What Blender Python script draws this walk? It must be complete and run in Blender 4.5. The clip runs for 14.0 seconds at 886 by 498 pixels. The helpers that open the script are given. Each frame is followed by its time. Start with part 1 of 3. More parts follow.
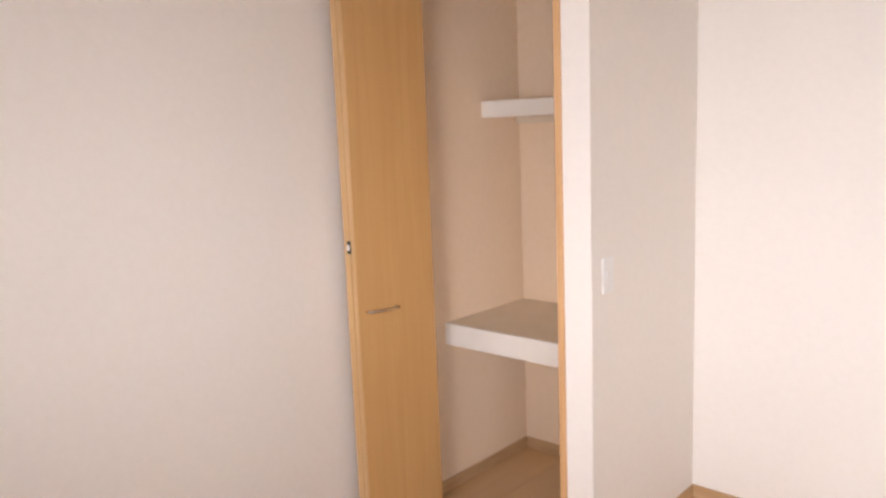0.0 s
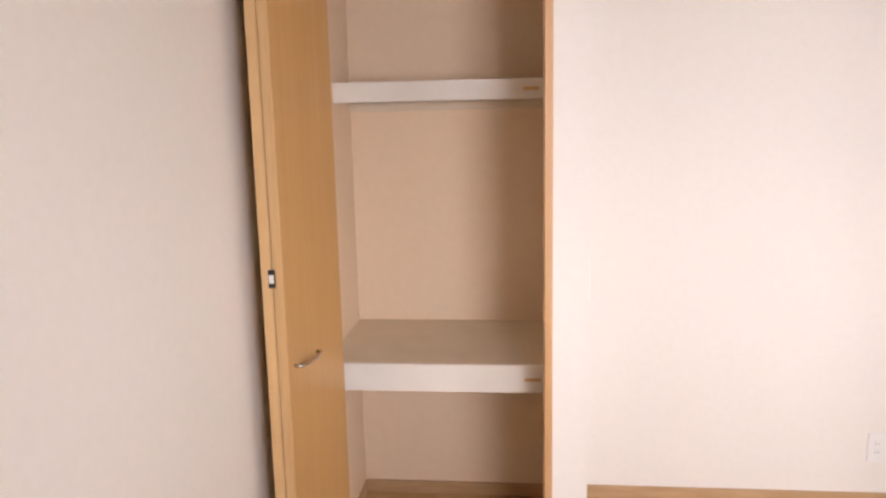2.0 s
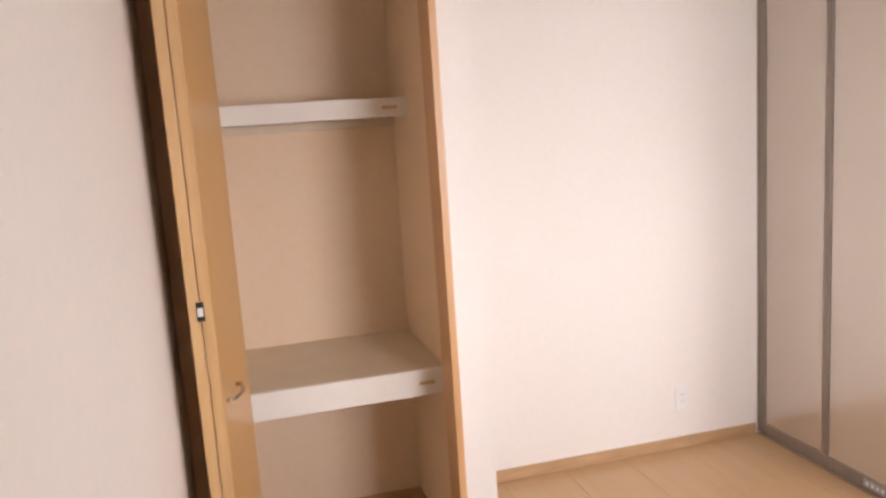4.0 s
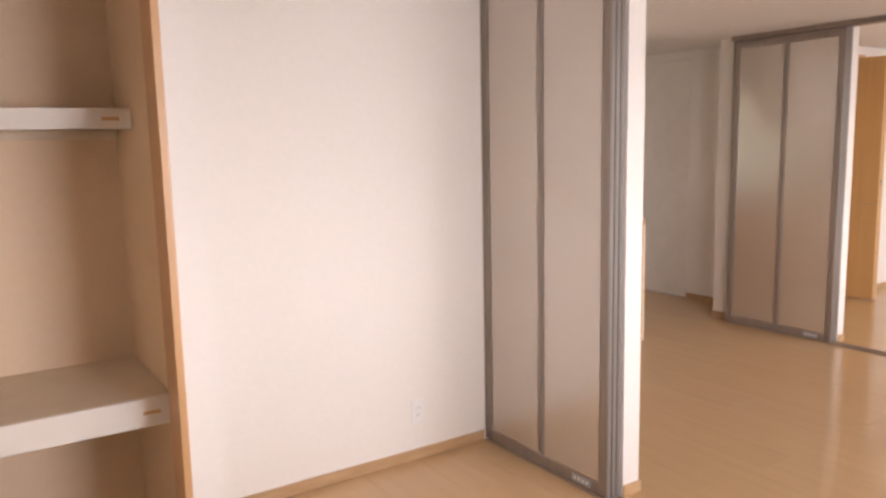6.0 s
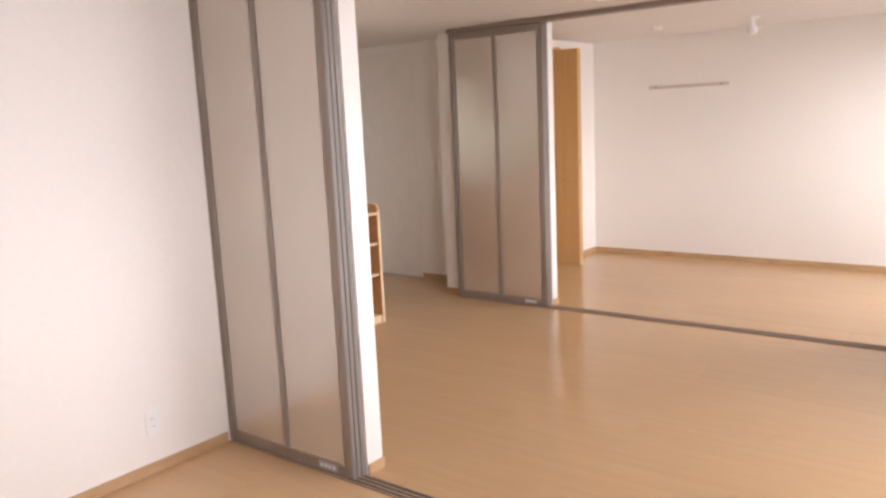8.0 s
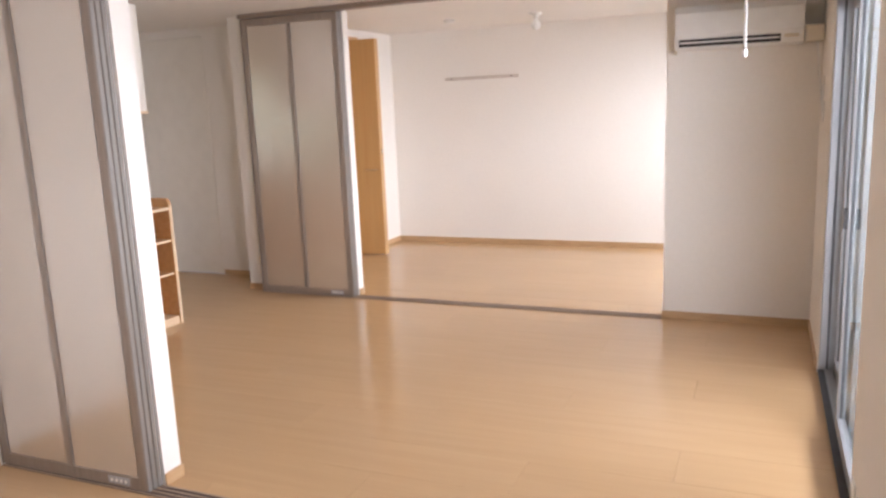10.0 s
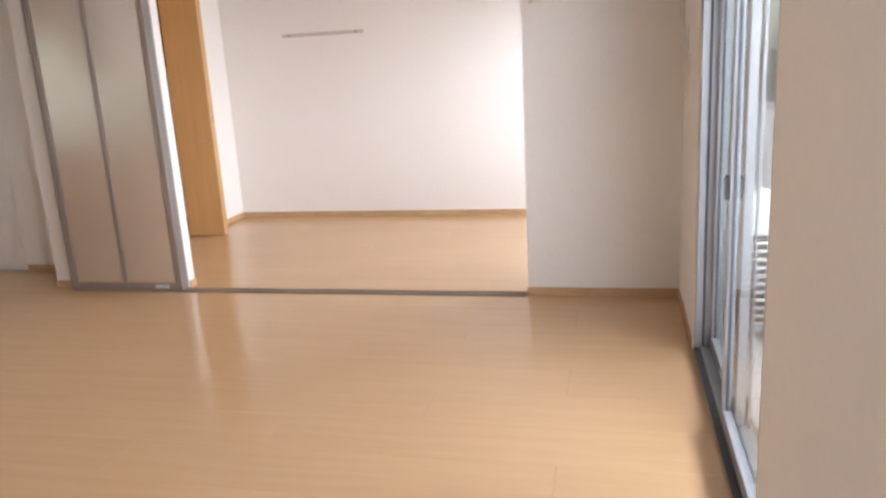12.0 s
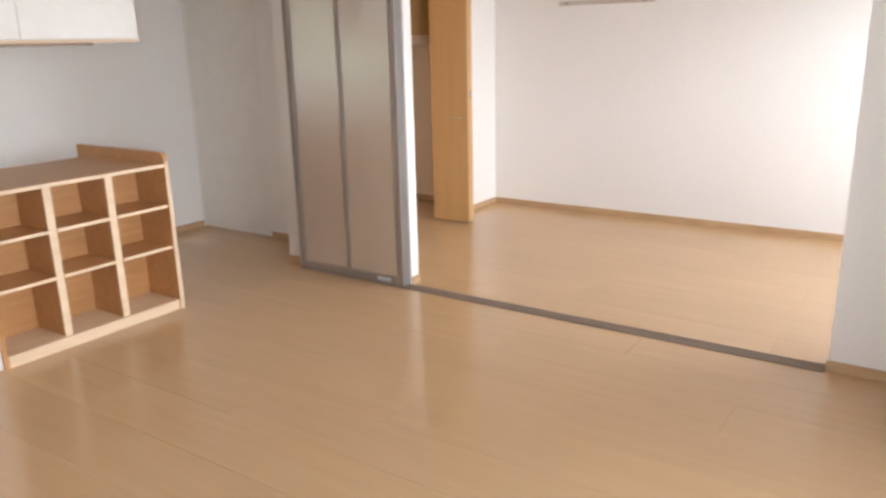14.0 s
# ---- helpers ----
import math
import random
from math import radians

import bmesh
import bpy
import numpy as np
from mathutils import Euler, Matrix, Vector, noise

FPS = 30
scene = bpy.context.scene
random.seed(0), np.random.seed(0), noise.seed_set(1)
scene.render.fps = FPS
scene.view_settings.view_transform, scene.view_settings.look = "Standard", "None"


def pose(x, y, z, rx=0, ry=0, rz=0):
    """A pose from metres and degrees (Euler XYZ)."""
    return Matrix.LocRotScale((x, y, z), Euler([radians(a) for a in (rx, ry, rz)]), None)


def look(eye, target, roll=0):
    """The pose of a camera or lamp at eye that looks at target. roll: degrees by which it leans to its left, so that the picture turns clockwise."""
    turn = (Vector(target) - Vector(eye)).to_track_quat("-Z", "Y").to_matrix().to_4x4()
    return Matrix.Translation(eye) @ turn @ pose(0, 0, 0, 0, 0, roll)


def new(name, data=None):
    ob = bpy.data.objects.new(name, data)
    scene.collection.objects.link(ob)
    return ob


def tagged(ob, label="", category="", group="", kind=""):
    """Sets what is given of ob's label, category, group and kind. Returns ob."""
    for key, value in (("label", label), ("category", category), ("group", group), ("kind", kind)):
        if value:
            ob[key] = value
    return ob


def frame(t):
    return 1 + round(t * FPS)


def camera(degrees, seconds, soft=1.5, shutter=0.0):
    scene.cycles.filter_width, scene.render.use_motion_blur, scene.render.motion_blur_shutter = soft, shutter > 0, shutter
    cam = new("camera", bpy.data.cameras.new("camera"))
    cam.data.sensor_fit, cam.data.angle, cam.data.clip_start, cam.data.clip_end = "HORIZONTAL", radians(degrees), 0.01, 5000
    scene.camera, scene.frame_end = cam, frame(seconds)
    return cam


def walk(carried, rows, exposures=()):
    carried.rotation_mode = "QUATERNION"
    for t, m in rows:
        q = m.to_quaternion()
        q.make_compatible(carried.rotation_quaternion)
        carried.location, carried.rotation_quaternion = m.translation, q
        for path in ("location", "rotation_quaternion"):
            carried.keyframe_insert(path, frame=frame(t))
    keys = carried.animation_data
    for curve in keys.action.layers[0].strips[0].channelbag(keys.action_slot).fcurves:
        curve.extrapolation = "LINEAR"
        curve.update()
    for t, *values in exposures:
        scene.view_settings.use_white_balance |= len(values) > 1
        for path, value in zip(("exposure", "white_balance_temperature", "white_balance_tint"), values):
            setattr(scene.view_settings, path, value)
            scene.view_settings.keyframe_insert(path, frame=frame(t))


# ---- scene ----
cam = camera(60.5, 14.0, soft=2.6, shutter=0.15)
PATH = [
    (0, (-0.339, -2.936, 1.595), (-1.672, -1.478, 1.281), -2.3),
    (0.5, (-0.627, -2.971, 1.589), (-1.692, -1.311, 1.256), -1.6),
    (1, (-1.036, -3.027, 1.596), (-1.923, -1.262, 1.28), -1.2),
    (1.5, (-1.456, -3.067, 1.605), (-1.965, -1.16, 1.279), -2.1),
    (2, (-1.826, -2.993, 1.58), (-2.036, -1.034, 1.235), -1.3),
    (2.5, (-2.118, -3.019, 1.559), (-1.967, -1.056, 1.207), -3.9),
    (2.7, (-2.219, -3.034, 1.566), (-1.938, -1.094, 1.169), -6.0),
    (4.8, (-2.365, -3.058, 1.585), (-1.683, -1.194, 1.345), -1.4),
    (5, (-2.357, -3.071, 1.587), (-1.604, -1.233, 1.354), -1.0),
    (5.5, (-2.323, -3.085, 1.583), (-1.384, -1.34, 1.316), -1.2),
    (6, (-2.307, -3.092, 1.574), (-1.215, -1.44, 1.289), -1.2),
    (6.5, (-2.298, -3.111, 1.572), (-1.107, -1.536, 1.254), -1.6),
    (7, (-2.283, -3.108, 1.561), (-0.955, -1.654, 1.215), -1.9),
    (7.5, (-2.26, -3.137, 1.564), (-0.826, -1.788, 1.213), -2.2),
    (8, (-2.259, -3.167, 1.574), (-0.697, -1.963, 1.242), -2.6),
    (8.5, (-2.254, -3.18, 1.574), (-0.592, -2.115, 1.252), -2.3),
    (9, (-2.242, -3.199, 1.548), (-0.504, -2.269, 1.214), -2.5),
    (11.3, (-1.942, -3.181, 1.544), (-0.112, -2.524, 1.075), -1.4),
    (11.5, (-1.832, -3.158, 1.543), (-0.007, -2.522, 1.03), -1.3),
    (12, (-1.548, -3.111, 1.523), (0.341, -2.669, 1.037), -3.3),
    (12.5, (-1.301, -3.077, 1.531), (0.523, -2.434, 1.021), -4.3),
    (13, (-0.987, -3.146, 1.543), (0.778, -2.376, 1.005), -2.6),
    (13.5, (-0.744, -3.057, 1.536), (1.016, -2.268, 1.004), -1.5),
    (14, (-0.573, -2.94, 1.553), (1.017, -1.85, 1.02), -1.3),
]
EXPOSURES = [
    (0, -0.06, 6600, 13), (0.5, -0.06, 6750, 15), (1, -0.27, 7200, 17), (1.5, -0.08, 6800, 15), (2, -0.06, 6650, 14), (2.5, -0.08, 6600, 13),
    (4.8, -0.08, 6800, 16), (6, -0.18, 6800, 16), (8, -0.04, 6500, 14), (9, 0.06, 6250, 12), (11.3, 0.06, 6000, 9), (12.5, 0.06, 5900, 8), (14, 0.06, 5900, 5),
]
walk(cam, [(t, look(eye, target, roll)) for t, eye, target, roll in PATH], EXPOSURES)

# ---- world and light ----
world = bpy.data.worlds.new("world")
scene.world = world
world.use_nodes = True
wn = world.node_tree.nodes
wl = world.node_tree.links
sky = wn.new("ShaderNodeTexSky")
sky.sky_type = "NISHITA"
sky.sun_disc = False
sky.sun_elevation = radians(49)
sky.sun_rotation = radians(293)
wl.new(sky.outputs[0], wn["Background"].inputs[0])
wn["Background"].inputs[1].default_value = 0.15

sun = new("sun", bpy.data.lights.new("sun", "SUN"))
sun.data.energy = 4.5
sun.data.angle = radians(2)
sun.data.color = (1.0, 0.95, 0.88)
sun.matrix_world = look((0, 0, 10), (8.0, -3.3, 0))


def sky_light(name, x, y, z, width, height, power, spread, towards, colour, rise=0.0):
    """Sky light at the horizon or in a window; towards: the way it falls, degrees to the west of north."""
    ob = new(name, bpy.data.lights.new(name, "AREA"))
    ob.data.shape = "RECTANGLE"
    ob.data.size, ob.data.size_y = width, height
    ob.data.energy = power
    ob.data.color = colour
    ob.data.spread = radians(spread)
    a = radians(towards)
    ob.matrix_world = look((x, y, z), (x - math.sin(a), y + math.cos(a), z + rise))
    return ob


sky_light("horizon_sky", -5.00, -6.50, 1.93, 30.0, 2.10, 4350, 180, 0, (0.945, 0.925, 0.985))
sky_light("bedroom_window_sky", -0.95, -3.66, 1.45, 0.90, 1.10, 33, 180, 0, (0.955, 0.95, 1.06))
sky_light("far_window_sky", 4.55, -3.66, 1.05, 1.74, 1.85, 8, 180, 0, (0.985, 0.94, 1.06))
# Behind the unseen kitchen window; its warm colour stands in for floor bounce.
sky_light("kitchen_sky_bounce", 0.07, 2.80, 1.55, 2.5, 0.92, 12, 180, 180, (1.0, 0.88, 0.70))

# ---- materials ----


def material(name, rough=0.5, metal=0.0, spec=0.5):
    m = bpy.data.materials.new(name)
    m.use_nodes = True
    b = m.node_tree.nodes["Principled BSDF"]
    b.inputs["Roughness"].default_value = rough
    b.inputs["Metallic"].default_value = metal
    b.inputs["Specular IOR Level"].default_value = spec
    return m, m.node_tree.nodes, m.node_tree.links, b


def textured(name, dark, light, scale=(3, 3, 3), detail=4, rough=0.5, rough_spread=0.08, bump=0.0, bump_scale=300, metal=0.0,
             spec=0.5, by_object=0.0, distortion=0.0):
    """Two-scale colour variation in object space, fine relief, and a small tone shift from piece to piece."""
    m, n, l, b = material(name, rough, metal, spec)
    co = n.new("ShaderNodeTexCoord")
    mp = n.new("ShaderNodeMapping")
    mp.inputs["Scale"].default_value = scale
    l.new(co.outputs["Object"], mp.inputs[0])
    vec = mp.outputs[0]
    info = None
    if by_object:
        info = n.new("ShaderNodeObjectInfo")
        sh = n.new("ShaderNodeVectorMath")
        sh.operation = "MULTIPLY_ADD"
        sh.inputs[1].default_value = (37, 53, 19)
        l.new(info.outputs["Random"], sh.inputs[0])
        l.new(vec, sh.inputs[2])
        vec = sh.outputs[0]
    a = n.new("ShaderNodeTexNoise")
    a.inputs["Scale"].default_value = 1.0
    a.inputs["Detail"].default_value = detail
    a.inputs["Distortion"].default_value = distortion
    l.new(vec, a.inputs["Vector"])
    ramp = n.new("ShaderNodeValToRGB")
    ramp.color_ramp.elements[0].position, ramp.color_ramp.elements[1].position = 0.3, 0.7
    ramp.color_ramp.elements[0].color = (*dark, 1)
    ramp.color_ramp.elements[1].color = (*light, 1)
    l.new(a.outputs[0], ramp.inputs[0])
    col = ramp.outputs[0]
    big = n.new("ShaderNodeTexNoise")
    big.inputs["Scale"].default_value = 0.9
    big.inputs["Detail"].default_value = 2
    l.new(co.outputs["Object"], big.inputs["Vector"])
    hsv = n.new("ShaderNodeHueSaturation")
    val = n.new("ShaderNodeMapRange")
    val.inputs[3].default_value, val.inputs[4].default_value = 0.965, 1.035
    l.new(big.outputs[0], val.inputs[0])
    v = val.outputs[0]
    if by_object:
        r = n.new("ShaderNodeMapRange")
        r.inputs[3].default_value, r.inputs[4].default_value = 1 - by_object, 1 + by_object
        l.new(info.outputs["Random"], r.inputs[0])
        mul = n.new("ShaderNodeMath")
        mul.operation = "MULTIPLY"
        l.new(v, mul.inputs[0])
        l.new(r.outputs[0], mul.inputs[1])
        v = mul.outputs[0]
    l.new(v, hsv.inputs["Value"])
    l.new(col, hsv.inputs["Color"])
    l.new(hsv.outputs[0], b.inputs["Base Color"])
    rr = n.new("ShaderNodeMapRange")
    rr.inputs[3].default_value, rr.inputs[4].default_value = rough - rough_spread, rough + rough_spread
    l.new(a.outputs[0], rr.inputs[0])
    l.new(rr.outputs[0], b.inputs["Roughness"])
    if bump:
        f = n.new("ShaderNodeTexNoise")
        f.inputs["Scale"].default_value = bump_scale
        f.inputs["Detail"].default_value = 3
        l.new(co.outputs["Object"], f.inputs["Vector"])
        bp = n.new("ShaderNodeBump")
        bp.inputs["Strength"].default_value = bump
        bp.inputs["Distance"].default_value = 0.002
        l.new(f.outputs[0], bp.inputs["Height"])
        l.new(bp.outputs[0], b.inputs["Normal"])
    return m


WALLPAPER = textured("wallpaper", (0.83, 0.785, 0.722), (0.85, 0.805, 0.742), (35, 35, 35), 4, 0.75, 0.05, 0.08, 260, spec=0.25)
CEILING = textured("ceiling_paper", (0.81, 0.78, 0.735), (0.84, 0.81, 0.765), (30, 30, 30), 4, 0.85, 0.05, 0.25, 220, spec=0.2)
FLOOR = textured("maple_flooring", (0.56, 0.365, 0.190), (0.59, 0.388, 0.207), (22, 1.1, 22), 6, 0.175, 0.025, 0.015, 60,
                 spec=0.5, by_object=0.014, distortion=0.6)
BASE_WOOD = textured("baseboard_wood", (0.46, 0.29, 0.145), (0.56, 0.37, 0.20), (6, 6, 40), 4, 0.4, 0.05)
TRIM_WOOD = textured("trim_wood", (0.60, 0.345, 0.155), (0.66, 0.40, 0.195), (30, 30, 2), 4, 0.38, 0.05)
DOOR_WOOD = textured("maple_door", (0.565, 0.325, 0.12), (0.61, 0.365, 0.145), (34, 34, 1.4), 6, 0.30, 0.05, 0.02, 80, distortion=0.8)
DOOR_EDGE = textured("door_edging", (0.60, 0.37, 0.16), (0.68, 0.45, 0.22), (40, 40, 2), 4, 0.35, 0.05)
SHELF_WOOD = textured("maple_shelving", (0.47, 0.235, 0.085), (0.55, 0.295, 0.115), (3, 28, 28), 5, 0.38, 0.05, distortion=0.5)
SHELF_EDGE = textured("maple_shelf_edge", (0.70, 0.52, 0.32), (0.78, 0.60, 0.39), (3, 28, 28), 4, 0.4, 0.05)
CREAM = textured("cream_board", (0.70, 0.60, 0.46), (0.75, 0.65, 0.51), (8, 8, 8), 4, 0.5, 0.06, 0.04, 150)
CREAM_EDGE = textured("white_edging", (0.79, 0.745, 0.67), (0.83, 0.785, 0.71), (8, 8, 8), 3, 0.45, 0.05)
ALU = textured("grey_aluminium", (0.25, 0.20, 0.16), (0.30, 0.24, 0.195), (60, 60, 2), 4, 0.40, 0.06, metal=0.15)
ALU_EDGE = textured("brushed_aluminium", (0.24, 0.22, 0.20), (0.29, 0.265, 0.24), (80, 80, 2), 4, 0.34, 0.06, metal=0.3)
SASH = textured("silver_sash", (0.36, 0.365, 0.38), (0.43, 0.435, 0.45), (80, 80, 3), 3, 0.32, 0.05, metal=0.3)
SASH_DARK = textured("dark_gasket_and_shade", (0.05, 0.05, 0.055), (0.08, 0.08, 0.085), (20, 20, 4), 3, 0.5, 0.05)
PLASTIC = textured("white_plastic", (0.80, 0.79, 0.76), (0.84, 0.83, 0.80), (12, 12, 12), 3, 0.38, 0.05)
PLASTIC_CREAM = textured("ivory_plastic", (0.70, 0.62, 0.48), (0.75, 0.67, 0.53), (12, 12, 12), 3, 0.45, 0.05)
CHROME = textured("satin_chrome", (0.66, 0.64, 0.60), (0.74, 0.72, 0.68), (50, 50, 50), 3, 0.22, 0.06, metal=1.0)
ROD = textured("satin_rod", (0.58, 0.56, 0.53), (0.64, 0.62, 0.59), (30, 30, 3), 3, 0.45, 0.05, metal=0.2)
BLACK = textured("black_and_opening_shade", (0.012, 0.011, 0.010), (0.025, 0.022, 0.020), (20, 20, 20), 3, 0.6, 0.05)
RAIL_WOOD = textured("grey_brown_wood", (0.36, 0.265, 0.195), (0.43, 0.325, 0.245), (40, 3, 40), 4, 0.7, 0.05, spec=0.15)
PALE_RAIL = textured("pale_grey_wood", (0.56, 0.48, 0.41), (0.63, 0.55, 0.475), (3, 30, 30), 4, 0.55, 0.05)
TRACK = textured("track_aluminium", (0.11, 0.08, 0.062), (0.15, 0.11, 0.085), (60, 2, 60), 3, 0.7, 0.06, spec=0.15)
CONCRETE = textured("balcony_tile", (0.62, 0.62, 0.61), (0.70, 0.70, 0.69), (6, 6, 6), 5, 0.7, 0.08, 0.3, 90, by_object=0.05)
FENCE = textured("painted_metal", (0.60, 0.61, 0.62), (0.66, 0.67, 0.68), (10, 10, 3), 4, 0.5, 0.05)
STUCCO = textured("stucco", (0.52, 0.49, 0.45), (0.60, 0.57, 0.53), (4, 4, 4), 5, 0.85, 0.05, 0.4, 120)
ROOF = textured("roof_slate", (0.09, 0.09, 0.10), (0.14, 0.14, 0.15), (5, 5, 5), 5, 0.7, 0.08)
GRASS = textured("ground", (0.10, 0.11, 0.07), (0.17, 0.16, 0.12), (2, 2, 2), 6, 0.9, 0.05)
LEAF = textured("leaf", (0.05, 0.09, 0.025), (0.10, 0.14, 0.04), (9, 9, 9), 4, 0.6, 0.08)
BARK = textured("bark", (0.09, 0.065, 0.045), (0.16, 0.12, 0.085), (20, 20, 4), 5, 0.85, 0.05)


def frosted():
    """Milky acrylic panel with a strong soft sheen."""
    m, n, l, b = material("frosted_acrylic", 0.17)
    b.inputs["IOR"].default_value = 3.5
    co = n.new("ShaderNodeTexCoord")
    a = n.new("ShaderNodeTexNoise")
    a.inputs["Scale"].default_value = 1.4
    l.new(co.outputs["Object"], a.inputs["Vector"])
    ramp = n.new("ShaderNodeValToRGB")
    ramp.color_ramp.elements[0].color = (0.44, 0.355, 0.275, 1)
    ramp.color_ramp.elements[1].color = (0.49, 0.40, 0.315, 1)
    l.new(a.outputs[0], ramp.inputs[0])
    l.new(ramp.outputs[0], b.inputs["Base Color"])
    rr = n.new("ShaderNodeMapRange")
    rr.inputs[3].default_value, rr.inputs[4].default_value = 0.20, 0.26
    l.new(a.outputs[0], rr.inputs[0])
    l.new(rr.outputs[0], b.inputs["Roughness"])
    return m


def clear_glass():
    m, n, l, b = material("window_glass", 0.02)
    tr = n.new("ShaderNodeBsdfTransparent")
    tr.inputs[0].default_value = (0.93, 0.96, 0.95, 1)
    gl = n.new("ShaderNodeBsdfGlossy")
    gl.inputs["Roughness"].default_value = 0.02
    mix = n.new("ShaderNodeMixShader")
    mix.inputs[0].default_value = 0.40
    l.new(tr.outputs[0], mix.inputs[1])
    l.new(gl.outputs[0], mix.inputs[2])
    l.new(mix.outputs[0], n["Material Output"].inputs[0])
    return m


def insect_mesh():
    """Fine dark screen cloth that lets most of the light through."""
    m, n, l, b = material("insect_mesh", 0.8)
    b.inputs["Base Color"].default_value = (0.045, 0.045, 0.048, 1)
    tr = n.new("ShaderNodeBsdfTransparent")
    mix = n.new("ShaderNodeMixShader")
    mix.inputs[0].default_value = 0.20
    l.new(tr.outputs[0], mix.inputs[1])
    l.new(b.outputs[0], mix.inputs[2])
    l.new(mix.outputs[0], n["Material Output"].inputs[0])
    return m


def glowing(name, colour, strength):
    m, n, l, b = material(name, 0.4)
    b.inputs["Base Color"].default_value = (*colour, 1)
    b.inputs["Emission Color"].default_value = (*colour, 1)
    b.inputs["Emission Strength"].default_value = strength
    return m


# Beige deepened so the colour carries warm light bounced into the closets.
LINING = textured("beige_bounce_lining", (0.83, 0.66, 0.48), (0.85, 0.685, 0.505), (30, 30, 30), 4, 0.75, 0.05, 0.12, 240, spec=0.25)
FROST = frosted()
GLASS = clear_glass()
MESH = insect_mesh()
BULB = glowing("lit_globe", (1.0, 0.93, 0.82), 3.0)

# ---- building helpers ----


def box(bm, x0, x1, y0, y1, z0, z1, bevel=0.0, segments=1):
    x0, x1 = min(x0, x1), max(x0, x1)
    y0, y1 = min(y0, y1), max(y0, y1)
    z0, z1 = min(z0, z1), max(z0, z1)
    v = [bm.verts.new(p) for p in ((x0, y0, z0), (x1, y0, z0), (x1, y1, z0), (x0, y1, z0),
                                   (x0, y0, z1), (x1, y0, z1), (x1, y1, z1), (x0, y1, z1))]
    faces = [bm.faces.new([v[i] for i in q]) for q in ((0, 3, 2, 1), (4, 5, 6, 7), (0, 1, 5, 4), (1, 2, 6, 5), (2, 3, 7, 6), (3, 0, 4, 7))]
    if bevel:
        edges = list({e for f in faces for e in f.edges})
        bmesh.ops.bevel(bm, geom=edges, offset=bevel, segments=segments, affect="EDGES", profile=0.5)
    return bm


def boxes(*sizes, bevel=0.0, segments=1):
    bm = bmesh.new()
    for s in sizes:
        box(bm, *s, bevel=bevel, segments=segments)
    return bm


def turned(profile, centre, steps=24, axis="Z"):
    """A solid of revolution from (radius, height) pairs."""
    bm = bmesh.new()
    rings = []
    for r, h in profile:
        ring = []
        for i in range(steps):
            a = 2 * math.pi * i / steps
            p = Vector((r * math.cos(a), r * math.sin(a), h))
            if axis == "Y":
                p = Vector((p.x, p.z, -p.y))
            elif axis == "X":
                p = Vector((p.z, p.y, -p.x))
            ring.append(bm.verts.new(p + Vector(centre)))
        rings.append(ring)
    for a, b in zip(rings, rings[1:]):
        for i in range(steps):
            j = (i + 1) % steps
            bm.faces.new((a[i], a[j], b[j], b[i]))
    bm.faces.new(list(reversed(rings[0])))
    bm.faces.new(rings[-1])
    bmesh.ops.recalc_face_normals(bm, faces=bm.faces)
    return bm


def tube(points, radius, steps=10):
    """A round bar along a line of points."""
    bm = bmesh.new()
    pts = [Vector(p) for p in points]
    rings = []
    for i, p in enumerate(pts):
        d = (pts[min(i + 1, len(pts) - 1)] - pts[max(i - 1, 0)]).normalized()
        u = d.cross(Vector((0, 0, 1)) if abs(d.z) < 0.9 else Vector((1, 0, 0))).normalized()
        w = d.cross(u)
        rings.append([bm.verts.new(p + radius * (math.cos(2 * math.pi * k / steps) * u + math.sin(2 * math.pi * k / steps) * w))
                      for k in range(steps)])
    for a, b in zip(rings, rings[1:]):
        for i in range(steps):
            j = (i + 1) % steps
            bm.faces.new((a[i], a[j], b[j], b[i]))
    bm.faces.new(list(reversed(rings[0])))
    bm.faces.new(rings[-1])
    bmesh.ops.recalc_face_normals(bm, faces=bm.faces)
    return bm


def world_of(ob):
    return ob.matrix_basis if ob.parent is None else world_of(ob.parent) @ ob.matrix_parent_inverse @ ob.matrix_basis


def part(name, bm, mat, parent=None, label="", smooth=False):
    """Links a bmesh as ONE mesh object, under a thing or a part where one is given."""
    me = bpy.data.meshes.new(name)
    bm.to_mesh(me)
    bm.free()
    me.materials.append(mat)
    if smooth:
        me.polygons.foreach_set("use_smooth", [True] * len(me.polygons))
    ob = new(name, me)
    if parent is not None:
        ob.parent = parent
        ob.matrix_parent_inverse = world_of(parent).inverted()
    if label:
        ob["label"] = label
    return ob


def thing(name, x, y, z, label, category, group="", kind=""):
    ob = new(name)
    ob.empty_display_size = 0.1
    ob.matrix_basis = Matrix.Translation((x, y, z))
    return tagged(ob, label, category, group, kind)


def setting(name, bm, mat, label="", category="", smooth=False):
    return tagged(part(name, bm, mat, None, "", smooth), label, category, "", "structure")


# ---- structure ----
CEIL = 2.345
XW, XE = -2.57, 5.742          # inner faces of the west and east walls
YS, YK = -3.50, 2.52          # inner faces of the south wall and the kitchen's north wall
HEAD = 2.27                   # head of the door openings
W1, W2 = (0.50, 2.285), (3.65, 5.45)   # the two balcony windows
W4 = (-1.42, -0.48)            # the bedroom window
SILL4 = 0.875
WTOP = 2.02

